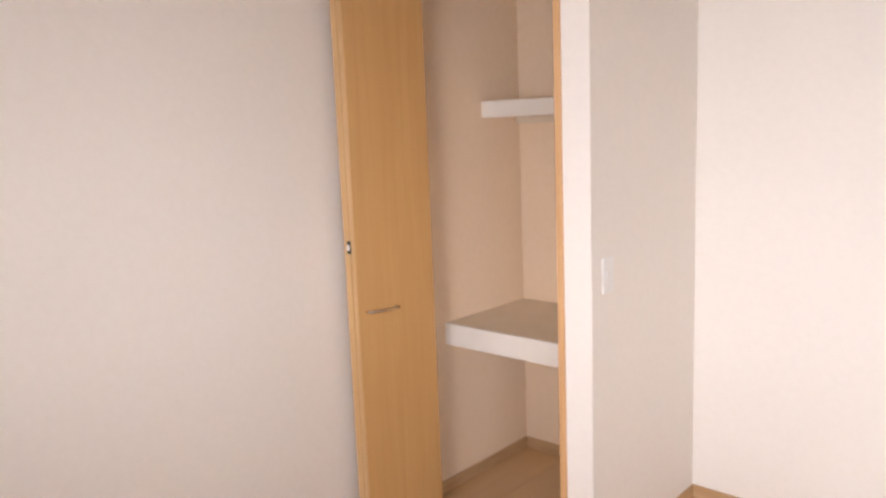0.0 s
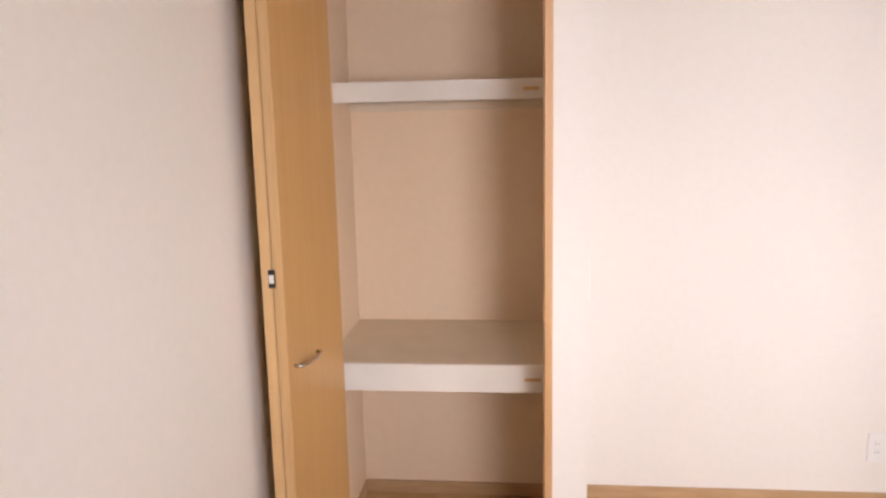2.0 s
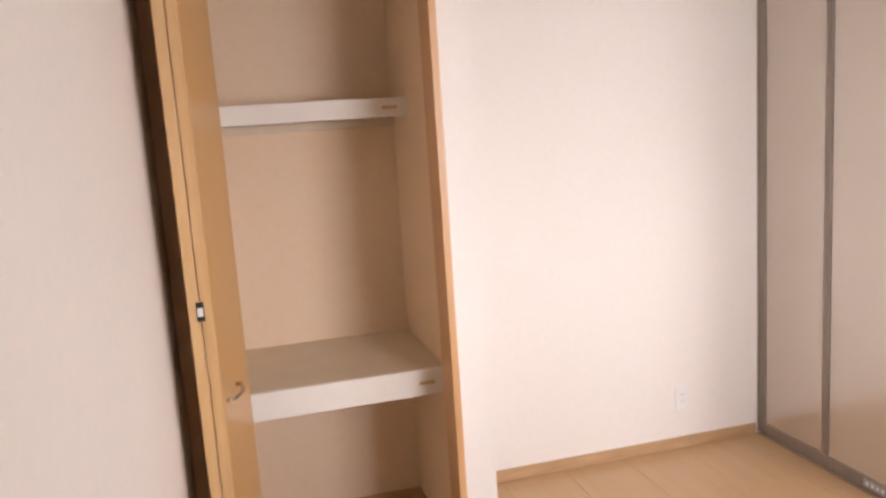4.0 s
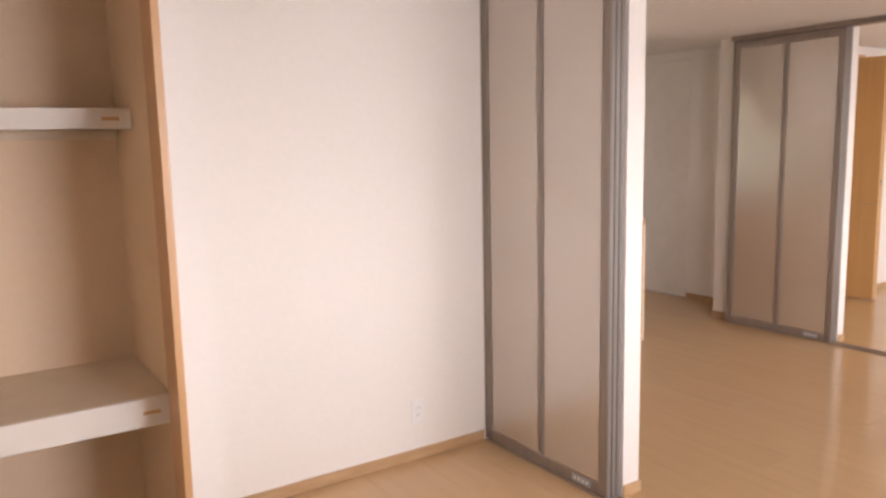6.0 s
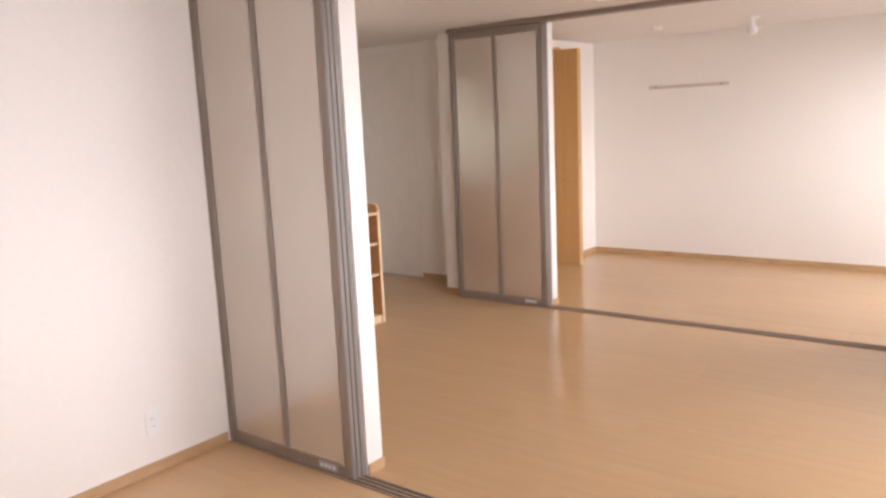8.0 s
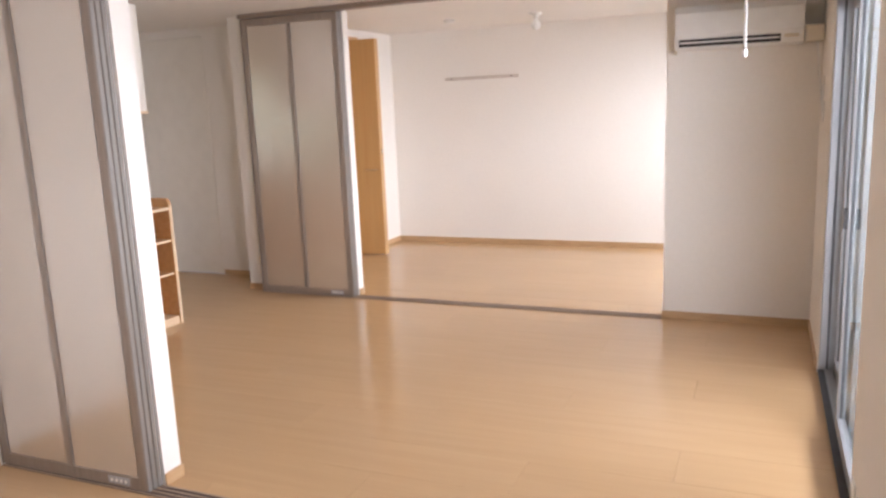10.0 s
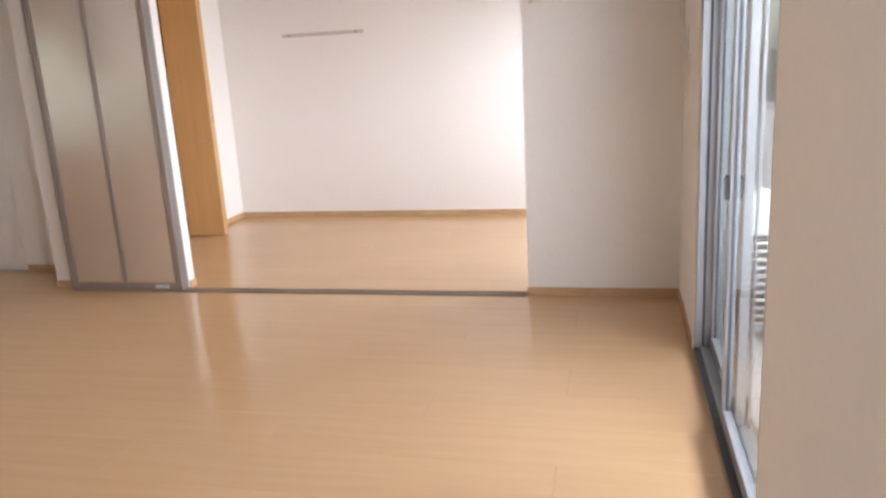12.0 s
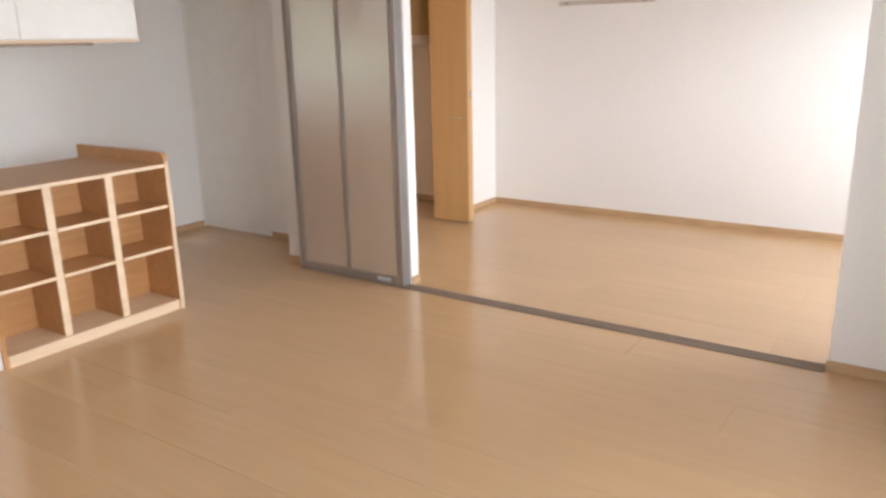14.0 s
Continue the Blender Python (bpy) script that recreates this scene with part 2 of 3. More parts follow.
setting("wall_west", boxes((XW - 0.12, XW, YS - 0.14, 0.12, 0, CEIL)), WALLPAPER, "plain white papered bedroom wall", "wall")
setting("wall_south", boxes(
    (XW, W4[0], YS - 0.14, YS, 0, CEIL), (W4[0], W4[1], YS - 0.14, YS, 0, SILL4), (W4[0], W4[1], YS - 0.14, YS, WTOP, CEIL),
    (W4[1], W1[0], YS - 0.14, YS, 0, CEIL), (W1[1], W2[0], YS - 0.14, YS, 0, CEIL), (W2[1], XE + 0.12, YS - 0.14, YS, 0, CEIL),
    (W1[0], W1[1], YS - 0.14, YS, WTOP, CEIL), (W2[0], W2[1], YS - 0.14, YS, WTOP, CEIL)), WALLPAPER,
    "white papered wall with balcony windows", "wall")
setting("wall_north", boxes((XW, 0.07, 0.0, 0.12, 0, CEIL)), WALLPAPER, "bright white papered bedroom wall", "wall")
setting("closet_wall", boxes((XW, -2.535, -0.80, -0.69, 0, CEIL), (XW, -2.504, -0.69, 0.0, 0, CEIL), (-1.745, -1.635, -0.80, -0.69, 0, CEIL),
                             (-1.725, -1.635, -0.69, 0.0, 0, CEIL), (-2.535, -1.745, -0.80, -0.69, HEAD, CEIL)), WALLPAPER,
        "white papered walls boxing in the closet", "wall")
setting("wall_stub_1", boxes((0.07, 0.170, -0.886, 1.62, 0, CEIL)), WALLPAPER, "white wall end behind stacked sliding panels", "wall")
# Unseen window, widened west so both far panels catch its glow.
KW = (-1.20, 1.34, 1.08, 2.02)
KX = -1.40                    # west end of the kitchen, with the added alcove
setting("wall_kitchen", boxes((KX - 0.12, KW[0], YK, YK + 0.14, 0, CEIL), (KW[1], 3.78, YK, YK + 0.14, 0, CEIL), (KW[0], KW[1], YK, YK + 0.14, 0, KW[2]), (KW[0], KW[1], YK, YK + 0.14, KW[3], CEIL)), WALLPAPER, "white papered kitchen wall", "wall")
# Unseen alcove, added to open the panels' reflection onto the wide window.
setting("wall_unseen_alcove", boxes((KX - 0.12, KX, 1.50, YK, 0, CEIL), (KX, 0.07, 1.50, 1.62, 0, CEIL)), WALLPAPER, "white papered walls of an unseen kitchen end, added for the panels' sheen", "wall")
setting("wall_hall", boxes((3.66, 3.78, 0.915, 1.67, 0, CEIL), (3.66, 3.78, 1.67, 2.50, HEAD, CEIL), (3.66, 3.78, 2.50, YK, 0, CEIL),
                           (3.305, 3.66, 0.915, 1.025, 0, CEIL)), WALLPAPER, "white papered wall beside the hall door", "wall")
setting("wall_stub_2", boxes((3.225, 3.305, -0.082, 1.025, 0, CEIL)), WALLPAPER, "white wall end behind stacked sliding panels", "wall")
setting("wall_pillar", boxes((3.17, 3.30, YS, -2.563, 0, CEIL)), WALLPAPER, "white papered wall under the air conditioner", "wall")
setting("wall_east", boxes((XE, XE + 0.12, YS, 1.72, 0, CEIL)), WALLPAPER, "white papered far room wall", "wall")
setting("wall_closet_2", boxes((3.305, 3.92, 0.755, 0.885, 0, CEIL), (4.97, XE, 0.755, 0.885, 0, CEIL), (3.92, 4.97, 0.755, 0.855, HEAD, CEIL),
                               (3.80, 3.92, 0.885, 1.60, 0, CEIL), (3.80, XE, 1.60, 1.72, 0, CEIL), (5.52, XE, 0.885, 1.60, 0, CEIL)),
        WALLPAPER, "white papered wall round the far closet", "wall")
setting("ceiling", boxes((XW - 0.12, 0.07, YS - 0.14, 0.12, CEIL, CEIL + 0.15), (0.07, XE + 0.12, YS - 0.14, YK + 0.14, CEIL, CEIL + 0.15), (KX - 0.12, 0.07, 1.50, YK + 0.14, CEIL, CEIL + 0.15)), CEILING, "white papered ceiling", "ceiling")


def baseboard(*runs):
    """Each run: x0, x1, y0, y1 of one strip of 6 cm."""
    bm = bmesh.new()
    for x0, x1, y0, y1 in runs:
        box(bm, x0, x1, y0, y1, 0.0, 0.055, bevel=0.0025)
    return bm


B = 0.009
setting("baseboard", baseboard((XW, XW + B, YS + B, -0.82), (-1.735, -1.635 + B, -0.80 - B, -0.80),
                               (-1.635, -1.635 + B, -0.80, -B), (-1.635, -0.03, -B, 0.0),
                               (XW, W1[0] - 0.05, YS, YS + B)), BASE_WOOD, "light wooden baseboard", "baseboard")
setting("baseboard", baseboard((0.07, 0.170 + B, -0.886 - B, -0.886), (0.170, 0.170 + B, -0.886, 0.86)), BASE_WOOD, "light wooden baseboard round a wall end", "baseboard")
setting("baseboard", baseboard((KX, 3.65, YK - B, YK), (3.66 - B, 3.66, 1.035, 1.66), (3.225 - B, 3.225, 0.842, 1.025 + B),
                               (3.225, 3.65, 1.025, 1.025 + B), (3.23, 3.305 + B, -0.082 - B, -0.082), (3.305, 3.305 + B, -0.082, 0.755)),
        BASE_WOOD, "light wooden baseboard", "baseboard")
setting("baseboard", baseboard((3.17 - B, 3.17, YS + B, -2.563), (W1[1] + 0.06, 3.17, YS, YS + B), (3.17 - B, 3.30 + B, -2.563, -2.563 + B)),
        BASE_WOOD, "light wooden baseboard under the air conditioner", "baseboard")
setting("baseboard", baseboard((XE - B, XE, YS + B, 0.755 - B), (5.0, XE, 0.755 - B, 0.755), (3.92, 3.92 + B, 0.885, 1.60), (3.92, 5.52, 1.60 - B, 1.60), (5.52 - B, 5.52, 0.885, 1.60 - B)),
        BASE_WOOD, "light wooden baseboard of the far room", "baseboard")

# Thin sheets added to hold the bounce tint on the closet walls.
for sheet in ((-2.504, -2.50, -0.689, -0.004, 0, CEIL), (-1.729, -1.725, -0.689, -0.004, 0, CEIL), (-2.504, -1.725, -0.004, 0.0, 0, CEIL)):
    setting("closet_lining", boxes(sheet), LINING, "beige lining added inside the closet, deepened for warm bounced light", "wall")
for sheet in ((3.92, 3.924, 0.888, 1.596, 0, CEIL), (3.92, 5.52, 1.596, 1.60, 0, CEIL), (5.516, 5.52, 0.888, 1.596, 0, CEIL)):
    setting("closet_lining", boxes(sheet), LINING, "beige lining added inside the far closet, deepened for warm bounced light", "wall")

# closet interior floor edging
setting("baseboard", baseboard((-2.50, -2.50 + B, -0.68, -0.004), (-2.50, -1.729, -0.004 - B, -0.004), (-1.729 - B, -1.729, -0.68, -0.004)), BASE_WOOD,
        "wooden baseboard inside the closet", "baseboard")


def opening_trim(x0, x1, y0, y1, w0=0.022):
    """Wooden lining round a closet opening, proud of the wall by 6 mm. w0: width of its left strip."""
    w = 0.024
    return boxes((x0, x0 + w0, y0, y1, 0, HEAD), (x1 - w, x1, y0, y1, 0, HEAD), (x0 + w0, x1 - w, y0, y1, HEAD - w, HEAD), bevel=0.002)


# Left strip widened so its brown darkens the shadowed gap behind the door.
setting("trim", opening_trim(-2.569, -1.741, -0.810, -0.685, 0.04), TRIM_WOOD, "brown wooden lining of the closet opening, widened to darken the shadowed gap", "door frame")
setting("trim", opening_trim(3.915, 4.975, 0.747, 0.865), TRIM_WOOD, "brown wooden lining of the far closet opening", "door frame")

# ---- sliding partitions ----


def sliding_panel(x, y0, y1, top, label, group):
    """One grey aluminium panel with two frosted panes, its face at x, running along y."""
    t = 0.0245
    ob = thing("sliding_panel", x + t / 2, (y0 + y1) / 2, 0.006, label, "sliding door", group)
    s, rail, mull = 0.042, 0.056, 0.032
    ym = (y0 + y1) / 2
    zb = 0.008
    for a, b in ((y0, y0 + s), (y1 - s, y1)):
        part("stile", boxes((x, x + t, a, b, zb, top), bevel=0.0025), ALU, ob)
    for a, b in ((zb, zb + rail), (top - rail, top)):
        part("rail", boxes((x + 0.0005, x + t - 0.0005, y0 + s, y1 - s, a, b), bevel=0.002), ALU, ob)
    part("mullion", boxes((x - 0.001, x + t - 0.001, ym - mull / 2, ym + mull / 2, zb + rail, top - rail), bevel=0.0025), ALU, ob)
    for a, b in ((y0 + s, ym - mull / 2), (ym + mull / 2, y1 - s)):
        part("pane", boxes((x + 0.006, x + 0.011, a - 0.003, b + 0.003, zb + rail - 0.003, top - rail + 0.003)), FROST, ob, "frosted acrylic pane")
    for ym_, d in ((y0 + s, 0.003), (y1 - s, -0.003), (ym - mull / 2, -0.003), (ym + mull / 2, 0.003)):
        part("glazing_bead", boxes((x + 0.001, x + 0.0055, ym_, ym_ + d, zb + rail, top - rail)), ALU_EDGE, ob, "bright thin glazing bead")
    part("edge_strip", boxes((x + 0.002, x + t - 0.002, y0 - 0.005, y0 + 0.001, zb, top), bevel=0.001), ALU_EDGE, ob, "grooved aluminium edge strip")
    plate = part("finger_plate", boxes((x - 0.002, x + 0.002, y0 + 0.095, y0 + 0.215, zb + 0.012, zb + 0.046), bevel=0.001), SASH, ob,
                 "pale metal plate on the bottom rail")
    for k in range(4):
        yk = y0 + 0.108 + k * 0.026
        part("slot", boxes((x - 0.0026, x + 0.001, yk, yk + 0.014, zb + 0.022, zb + 0.036)), PLASTIC, plate)
    return ob


for k in range(3):
    sliding_panel(-0.012 + 0.0255 * k, -0.867 - 0.003 * k, -0.004 - 0.003 * k, 2.303, "grey aluminium sliding panel with frosted panes, slid open",
                  "bedroom sliding panels")
for k in range(3):
    sliding_panel(3.146 + 0.0255 * k, -0.071 - 0.002 * k, 0.827 - 0.002 * k, 2.303, "grey aluminium sliding panel with frosted panes, slid open",
                  "far room sliding panels")


def track(name, x0, x1, y0, y1, label):
    """Three-groove floor track."""
    ob = thing(name, (x0 + x1) / 2, (y0 + y1) / 2, 0, label, "door track", "", "structure")
    part("base_strip", boxes((x0, x1, y0, y1, 0.0005, 0.003), bevel=0.0008), TRACK, ob)
    n = 4
    for k in range(n):
        xk = x0 + (x1 - x0 - 0.008) * k / (n - 1)
        part("ridge", boxes((xk, xk + 0.008, y0, y1, 0.003, 0.0075), bevel=0.001), RAIL_WOOD, ob)
    return ob


track("floor_track", -0.022, 0.066, YS + 0.01, -0.005, "grey metal triple floor track")
track("floor_track", 3.135, 3.225, -2.553, 0.83, "grey metal triple floor track")


def head_rail(x0, x1, y0, y1, label):
    return setting("head_rail", boxes((x0, x1, y0, y1, 2.308, CEIL - 0.001), bevel=0.003), ALU, label, "door track")


head_rail(-0.03, 0.068, YS + 0.01, -0.002, "dark grey ceiling rail of sliding panels")
head_rail(3.12, 3.223, -2.553, 0.846, "dark grey ceiling rail of sliding panels")
setting("side_jamb", boxes((-0.018, 0.068, -0.003, -0.0005, 0.008, 2.306)), ALU, "grey metal jamb strip", "door frame")
setting("side_jamb", boxes((3.140, 3.223, 0.830, 0.839, 0.008, 2.306), bevel=0.002), ALU, "grey metal jamb post", "door frame")

# ---- bedroom closet ----


def closet_shelf(y0, z0, z1, label):
    ob = thing("closet_shelf", -2.11, y0, z0, label, "shelf", "closet shelves")
    part("board", boxes((-2.4995, -1.7295, y0 + 0.020, -0.0045, z0 + 0.004, z1), bevel=0.0015), CREAM, ob)
    part("front_edge", boxes((-2.4995, -1.7295, y0, y0 + 0.020, z0, z1 + 0.0015), bevel=0.003, segments=2), CREAM_EDGE, ob, "white fascia edge")
    br = part("bracket", boxes((-1.823, -1.768, y0 - 0.0025, y0 + 0.001, (z0 + z1) / 2 - 0.006, (z0 + z1) / 2 + 0.006), bevel=0.001), DOOR_EDGE, ob,
              "small brownish fixing clip")
    part("screw", turned([(0.004, 0.0), (0.004, 0.003), (0.001, 0.004)], (-1.795, y0 - 0.002, (z0 + z1) / 2), 10, "Y"), CHROME, br)
    part("cleat", boxes((-2.4995, -1.7295, -0.030, -0.0045, z0 - 0.030, z0 + 0.003), bevel=0.002), CREAM, ob)
    return ob


closet_shelf(-0.580, 0.668, 0.762, "deep cream closet shelf with white front edge")
closet_shelf(-0.285, 1.633, 1.703, "shallow cream upper closet shelf")


def bow_handle(parent, p, q, out, mat):
    """A bow pull from p to q, standing off its door by `out`."""
    p, q, out = Vector(p), Vector(q), Vector(out)
    pts = [p]
    for k in range(9):
        u = k / 8
        pts.append(p.lerp(q, u) + out * (0.55 + 0.45 * math.sin(math.pi * u)))
    pts.append(q)
    return part("handle", tube(pts, 0.0055, 10), mat, parent, "satin chrome bow handle", True)


def bifold(side, face_foot, face_fold, back_foot, back_fold, t, label, handle_z, hinge_z):
    """Two leaves folded against each other; plan points of their outer faces at the wall and at the fold. side: the way the handle's face looks along x."""
    ob = thing("folding_door", (face_foot[0] + back_foot[0]) / 2, (face_foot[1] + face_fold[1]) / 2, 0.0, label, "folding door")

    def frame_of(foot, fold, out):
        d = Vector((fold[0] - foot[0], fold[1] - foot[1], 0)).normalized()
        n = Vector((d.y, -d.x, 0))
        if n.x * out < 0:
            n = -n
        return d, n, (Vector(fold) - Vector(foot)).length

    def placed(bm, foot, d, n):
        bm.transform(Matrix(((n.x, d.x, 0, foot[0]), (n.y, d.y, 0, foot[1]), (0, 0, 1, 0), (0, 0, 0, 1))))
        bmesh.ops.recalc_face_normals(bm, faces=bm.faces)
        return bm

    for foot, fold, out in ((face_foot, face_fold, side), (back_foot, back_fold, -side)):
        d, n, length = frame_of(foot, fold, out)
        leaf = part("leaf", placed(boxes((-t, 0, 0, length - 0.003, 0.012, HEAD - 0.03), bevel=0.0015), foot, d, n), DOOR_WOOD, ob)
        part("edge_band", placed(boxes((-t + 0.0003, -0.0003, length - 0.003, length, 0.012, HEAD - 0.03), bevel=0.001), foot, d, n), DOOR_EDGE, leaf,
             "paler wooden edge banding")
        part("top_pivot", placed(boxes((-t * 0.7, -t * 0.3, 0.03, 0.05, HEAD - 0.03, HEAD - 0.024)), foot, d, n), CHROME, leaf, "steel top pivot")
    xm = (face_fold[0] + back_fold[0]) / 2
    yf = face_fold[1]
    s = 1 if yf < face_foot[1] else -1
    h = part("hinge", boxes((xm - 0.009, xm + 0.009, yf - s * 0.004, yf + s * 0.001, hinge_z - 0.024, hinge_z + 0.024), bevel=0.001), BLACK, ob, "black folding hinge")
    part("hinge_cover", boxes((xm - 0.007, xm + 0.007, yf - s * 0.0065, yf - s * 0.0035, hinge_z - 0.011, hinge_z + 0.011), bevel=0.001), PLASTIC, h, "white hinge cover")
    d, n, length = frame_of(face_foot, face_fold, side)
    p, q = (Vector((face_foot[0], face_foot[1], handle_z)) + d * (length - k) - n * 0.001 for k in (0.040, 0.172))
    bow_handle(ob, p, q, n * 0.030, CHROME)
    return ob


bifold(1, (-2.385, -0.760), (-2.449, -1.112), (-2.532, -0.770), (-2.507, -1.112), 0.0285, "orange maple folding closet door, folded open", 0.922, 1.171)
bifold(-1, (4.842, 0.860), (4.862, 0.500), (4.948, 0.860), (4.932, 0.500), 0.030, "orange maple folding closet door, folded open in the far room", 0.912, 1.10)

# far closet overhead cupboard
cup = thing("overhead_cupboard", 4.72, 1.3, 1.51, "maple overhead cupboard inside the far closet", "cupboard")
part("body", boxes((3.925, 5.5155, 1.10, 1.5955, 1.59, CEIL - 0.003), bevel=0.002), SHELF_WOOD, cup)
part("bottom_board", boxes((3.925, 5.5155, 1.070, 1.5955, 1.51, 1.589), bevel=0.002), SHELF_EDGE, cup, "pale thick bottom shelf")
for a, b in ((3.93, 4.455), (4.459, 4.984), (4.988, 5.512)):
    part("door", boxes((a, b, 1.080, 1.099, 1.595, CEIL - 0.02), bevel=0.002), DOOR_WOOD, cup)

# ---- kitchen counter with open shelves ----


def counter_shelf():
    x0, x1, y0, y1 = 1.085, 2.160, 0.870, 1.165
    ob = thing("counter_bookshelf", (x0 + x1) / 2, (y0 + y1) / 2, 0, "maple open pigeonhole shelving under the kitchen counter", "bookshelf")
    zs = (0.062, 0.400, 0.648, 0.868)
    # end panel rises above the worktop, its front corner rounded
    bm = bmesh.new()
    pts = [(y0 - 0.012, 0.0), (1.74, 0.0), (1.74, 0.955)]
    r = 0.045
    for k in range(7):
        a = math.pi / 2 * k / 6
        pts.append((y0 - 0.012 + r - r * math.sin(a), 0.955 - r + r * math.cos(a)))
    lo = [bm.verts.new((x1 - 0.028, y, z)) for y, z in pts]
    hi = [bm.verts.new((x1, y, z)) for y, z in pts]
    bm.faces.new(lo)
    bm.faces.new(list(reversed(hi)))
    for i in range(len(pts)):
        j = (i + 1) % len(pts)
        bm.faces.new((lo[i], lo[j], hi[j], hi[i]))
    bmesh.ops.recalc_face_normals(bm, faces=bm.faces)
    part("end_panel", bm, SHELF_WOOD, ob, "maple end panel with a rounded corner")
    part("end_edge", boxes((x1 - 0.0275, x1 - 0.0005, y0 - 0.0145, y0 - 0.0115, 0.0, 0.905), bevel=0.001), SHELF_EDGE, ob)
    part("end_panel", boxes((x0, x0 + 0.022, y0, y1, 0, zs[-1])), SHELF_WOOD, ob)
    part("plinth", boxes((x0 + 0.022, x1 - 0.028, y0 - 0.004, y1, 0.0, zs[0]), bevel=0.002), SHELF_EDGE, ob, "pale maple plinth")
    part("back_panel", boxes((x0 + 0.022, x1 - 0.028, y1 - 0.012, y1, zs[0], zs[-1])), SHELF_WOOD, ob)
    cols = (1.440, 1.786)
    for c in cols:
        part("divider", boxes((c - 0.021, c + 0.021, y0 + 0.016, y1 - 0.012, zs[0], zs[-1]), bevel=0.001), SHELF_WOOD, ob)
        part("divider_edge", boxes((c - 0.021, c + 0.021, y0 + 0.012, y0 + 0.016, zs[0], zs[-1])), SHELF_EDGE, ob)
    edges = (x0 + 0.022, cols[0] - 0.021, cols[0] + 0.021, cols[1] - 0.021, cols[1] + 0.021, x1 - 0.028)
    for z in zs[1:-1]:
        for a, b in zip(edges[::2], edges[1::2]):
            sh = part("shelf", boxes((a, b, y0 + 0.006, y1 - 0.012, z - 0.018, z), bevel=0.001), SHELF_WOOD, ob)
            part("shelf_edge", boxes((a, b, y0 + 0.002, y0 + 0.006, z - 0.018, z), bevel=0.0008), SHELF_EDGE, sh, "pale front edge")
    return ob


counter_shelf()
top = thing("worktop", 1.15, 1.4, 0.87, "maple counter worktop over the shelving", "counter")
part("slab", boxes((0.160, 2.131, 0.862, 1.60, 0.870, 0.892), bevel=0.003, segments=2), SHELF_WOOD, top)
part("front_edge", boxes((0.160, 2.131, 0.857, 0.8615, 0.871, 0.891), bevel=0.001), SHELF_EDGE, top, "pale front edging")
setting("half_wall", boxes((0.158, 1.084, 0.885, 1.0, 0, 0.869), (1.085, 2.131, 1.167, 1.25, 0, 0.869)), WALLPAPER, "white papered half wall under the counter", "wall")

uc = thing("hanging_cabinet", 1.15, 1.1, 1.58, "white hanging cabinet above the kitchen counter", "cabinet")
part("body", boxes((0.160, 2.13, 0.972, 1.32, 1.592, CEIL - 0.002), bevel=0.002), CREAM_EDGE, uc)
for a, b in ((0.162, 0.812), (0.815, 1.472), (1.475, 2.13)):
    part("door", boxes((a, b, 0.953, 0.971, 1.596, CEIL - 0.01), bevel=0.002), CREAM_EDGE, uc)
part("bottom_board", boxes((0.160, 2.135, 0.948, 1.325, 1.576, 1.5915), bevel=0.002), SHELF_EDGE, uc, "pale wooden bottom board")
part("light_strip", boxes((1.3, 1.9, 1.02, 1.08, 1.560, 1.5755), bevel=0.004), RAIL_WOOD, uc, "slim lamp under the cabinet")

# ---- doors ----
d = thing("door_1", 3.665, 2.085, 0, "plain white flush hall door, closed", "door", "", "structure")
part("door_leaf", boxes((3.664, 3.700, 1.675, 2.495, 0.006, HEAD - 0.003), bevel=0.002), CREAM_EDGE, d)

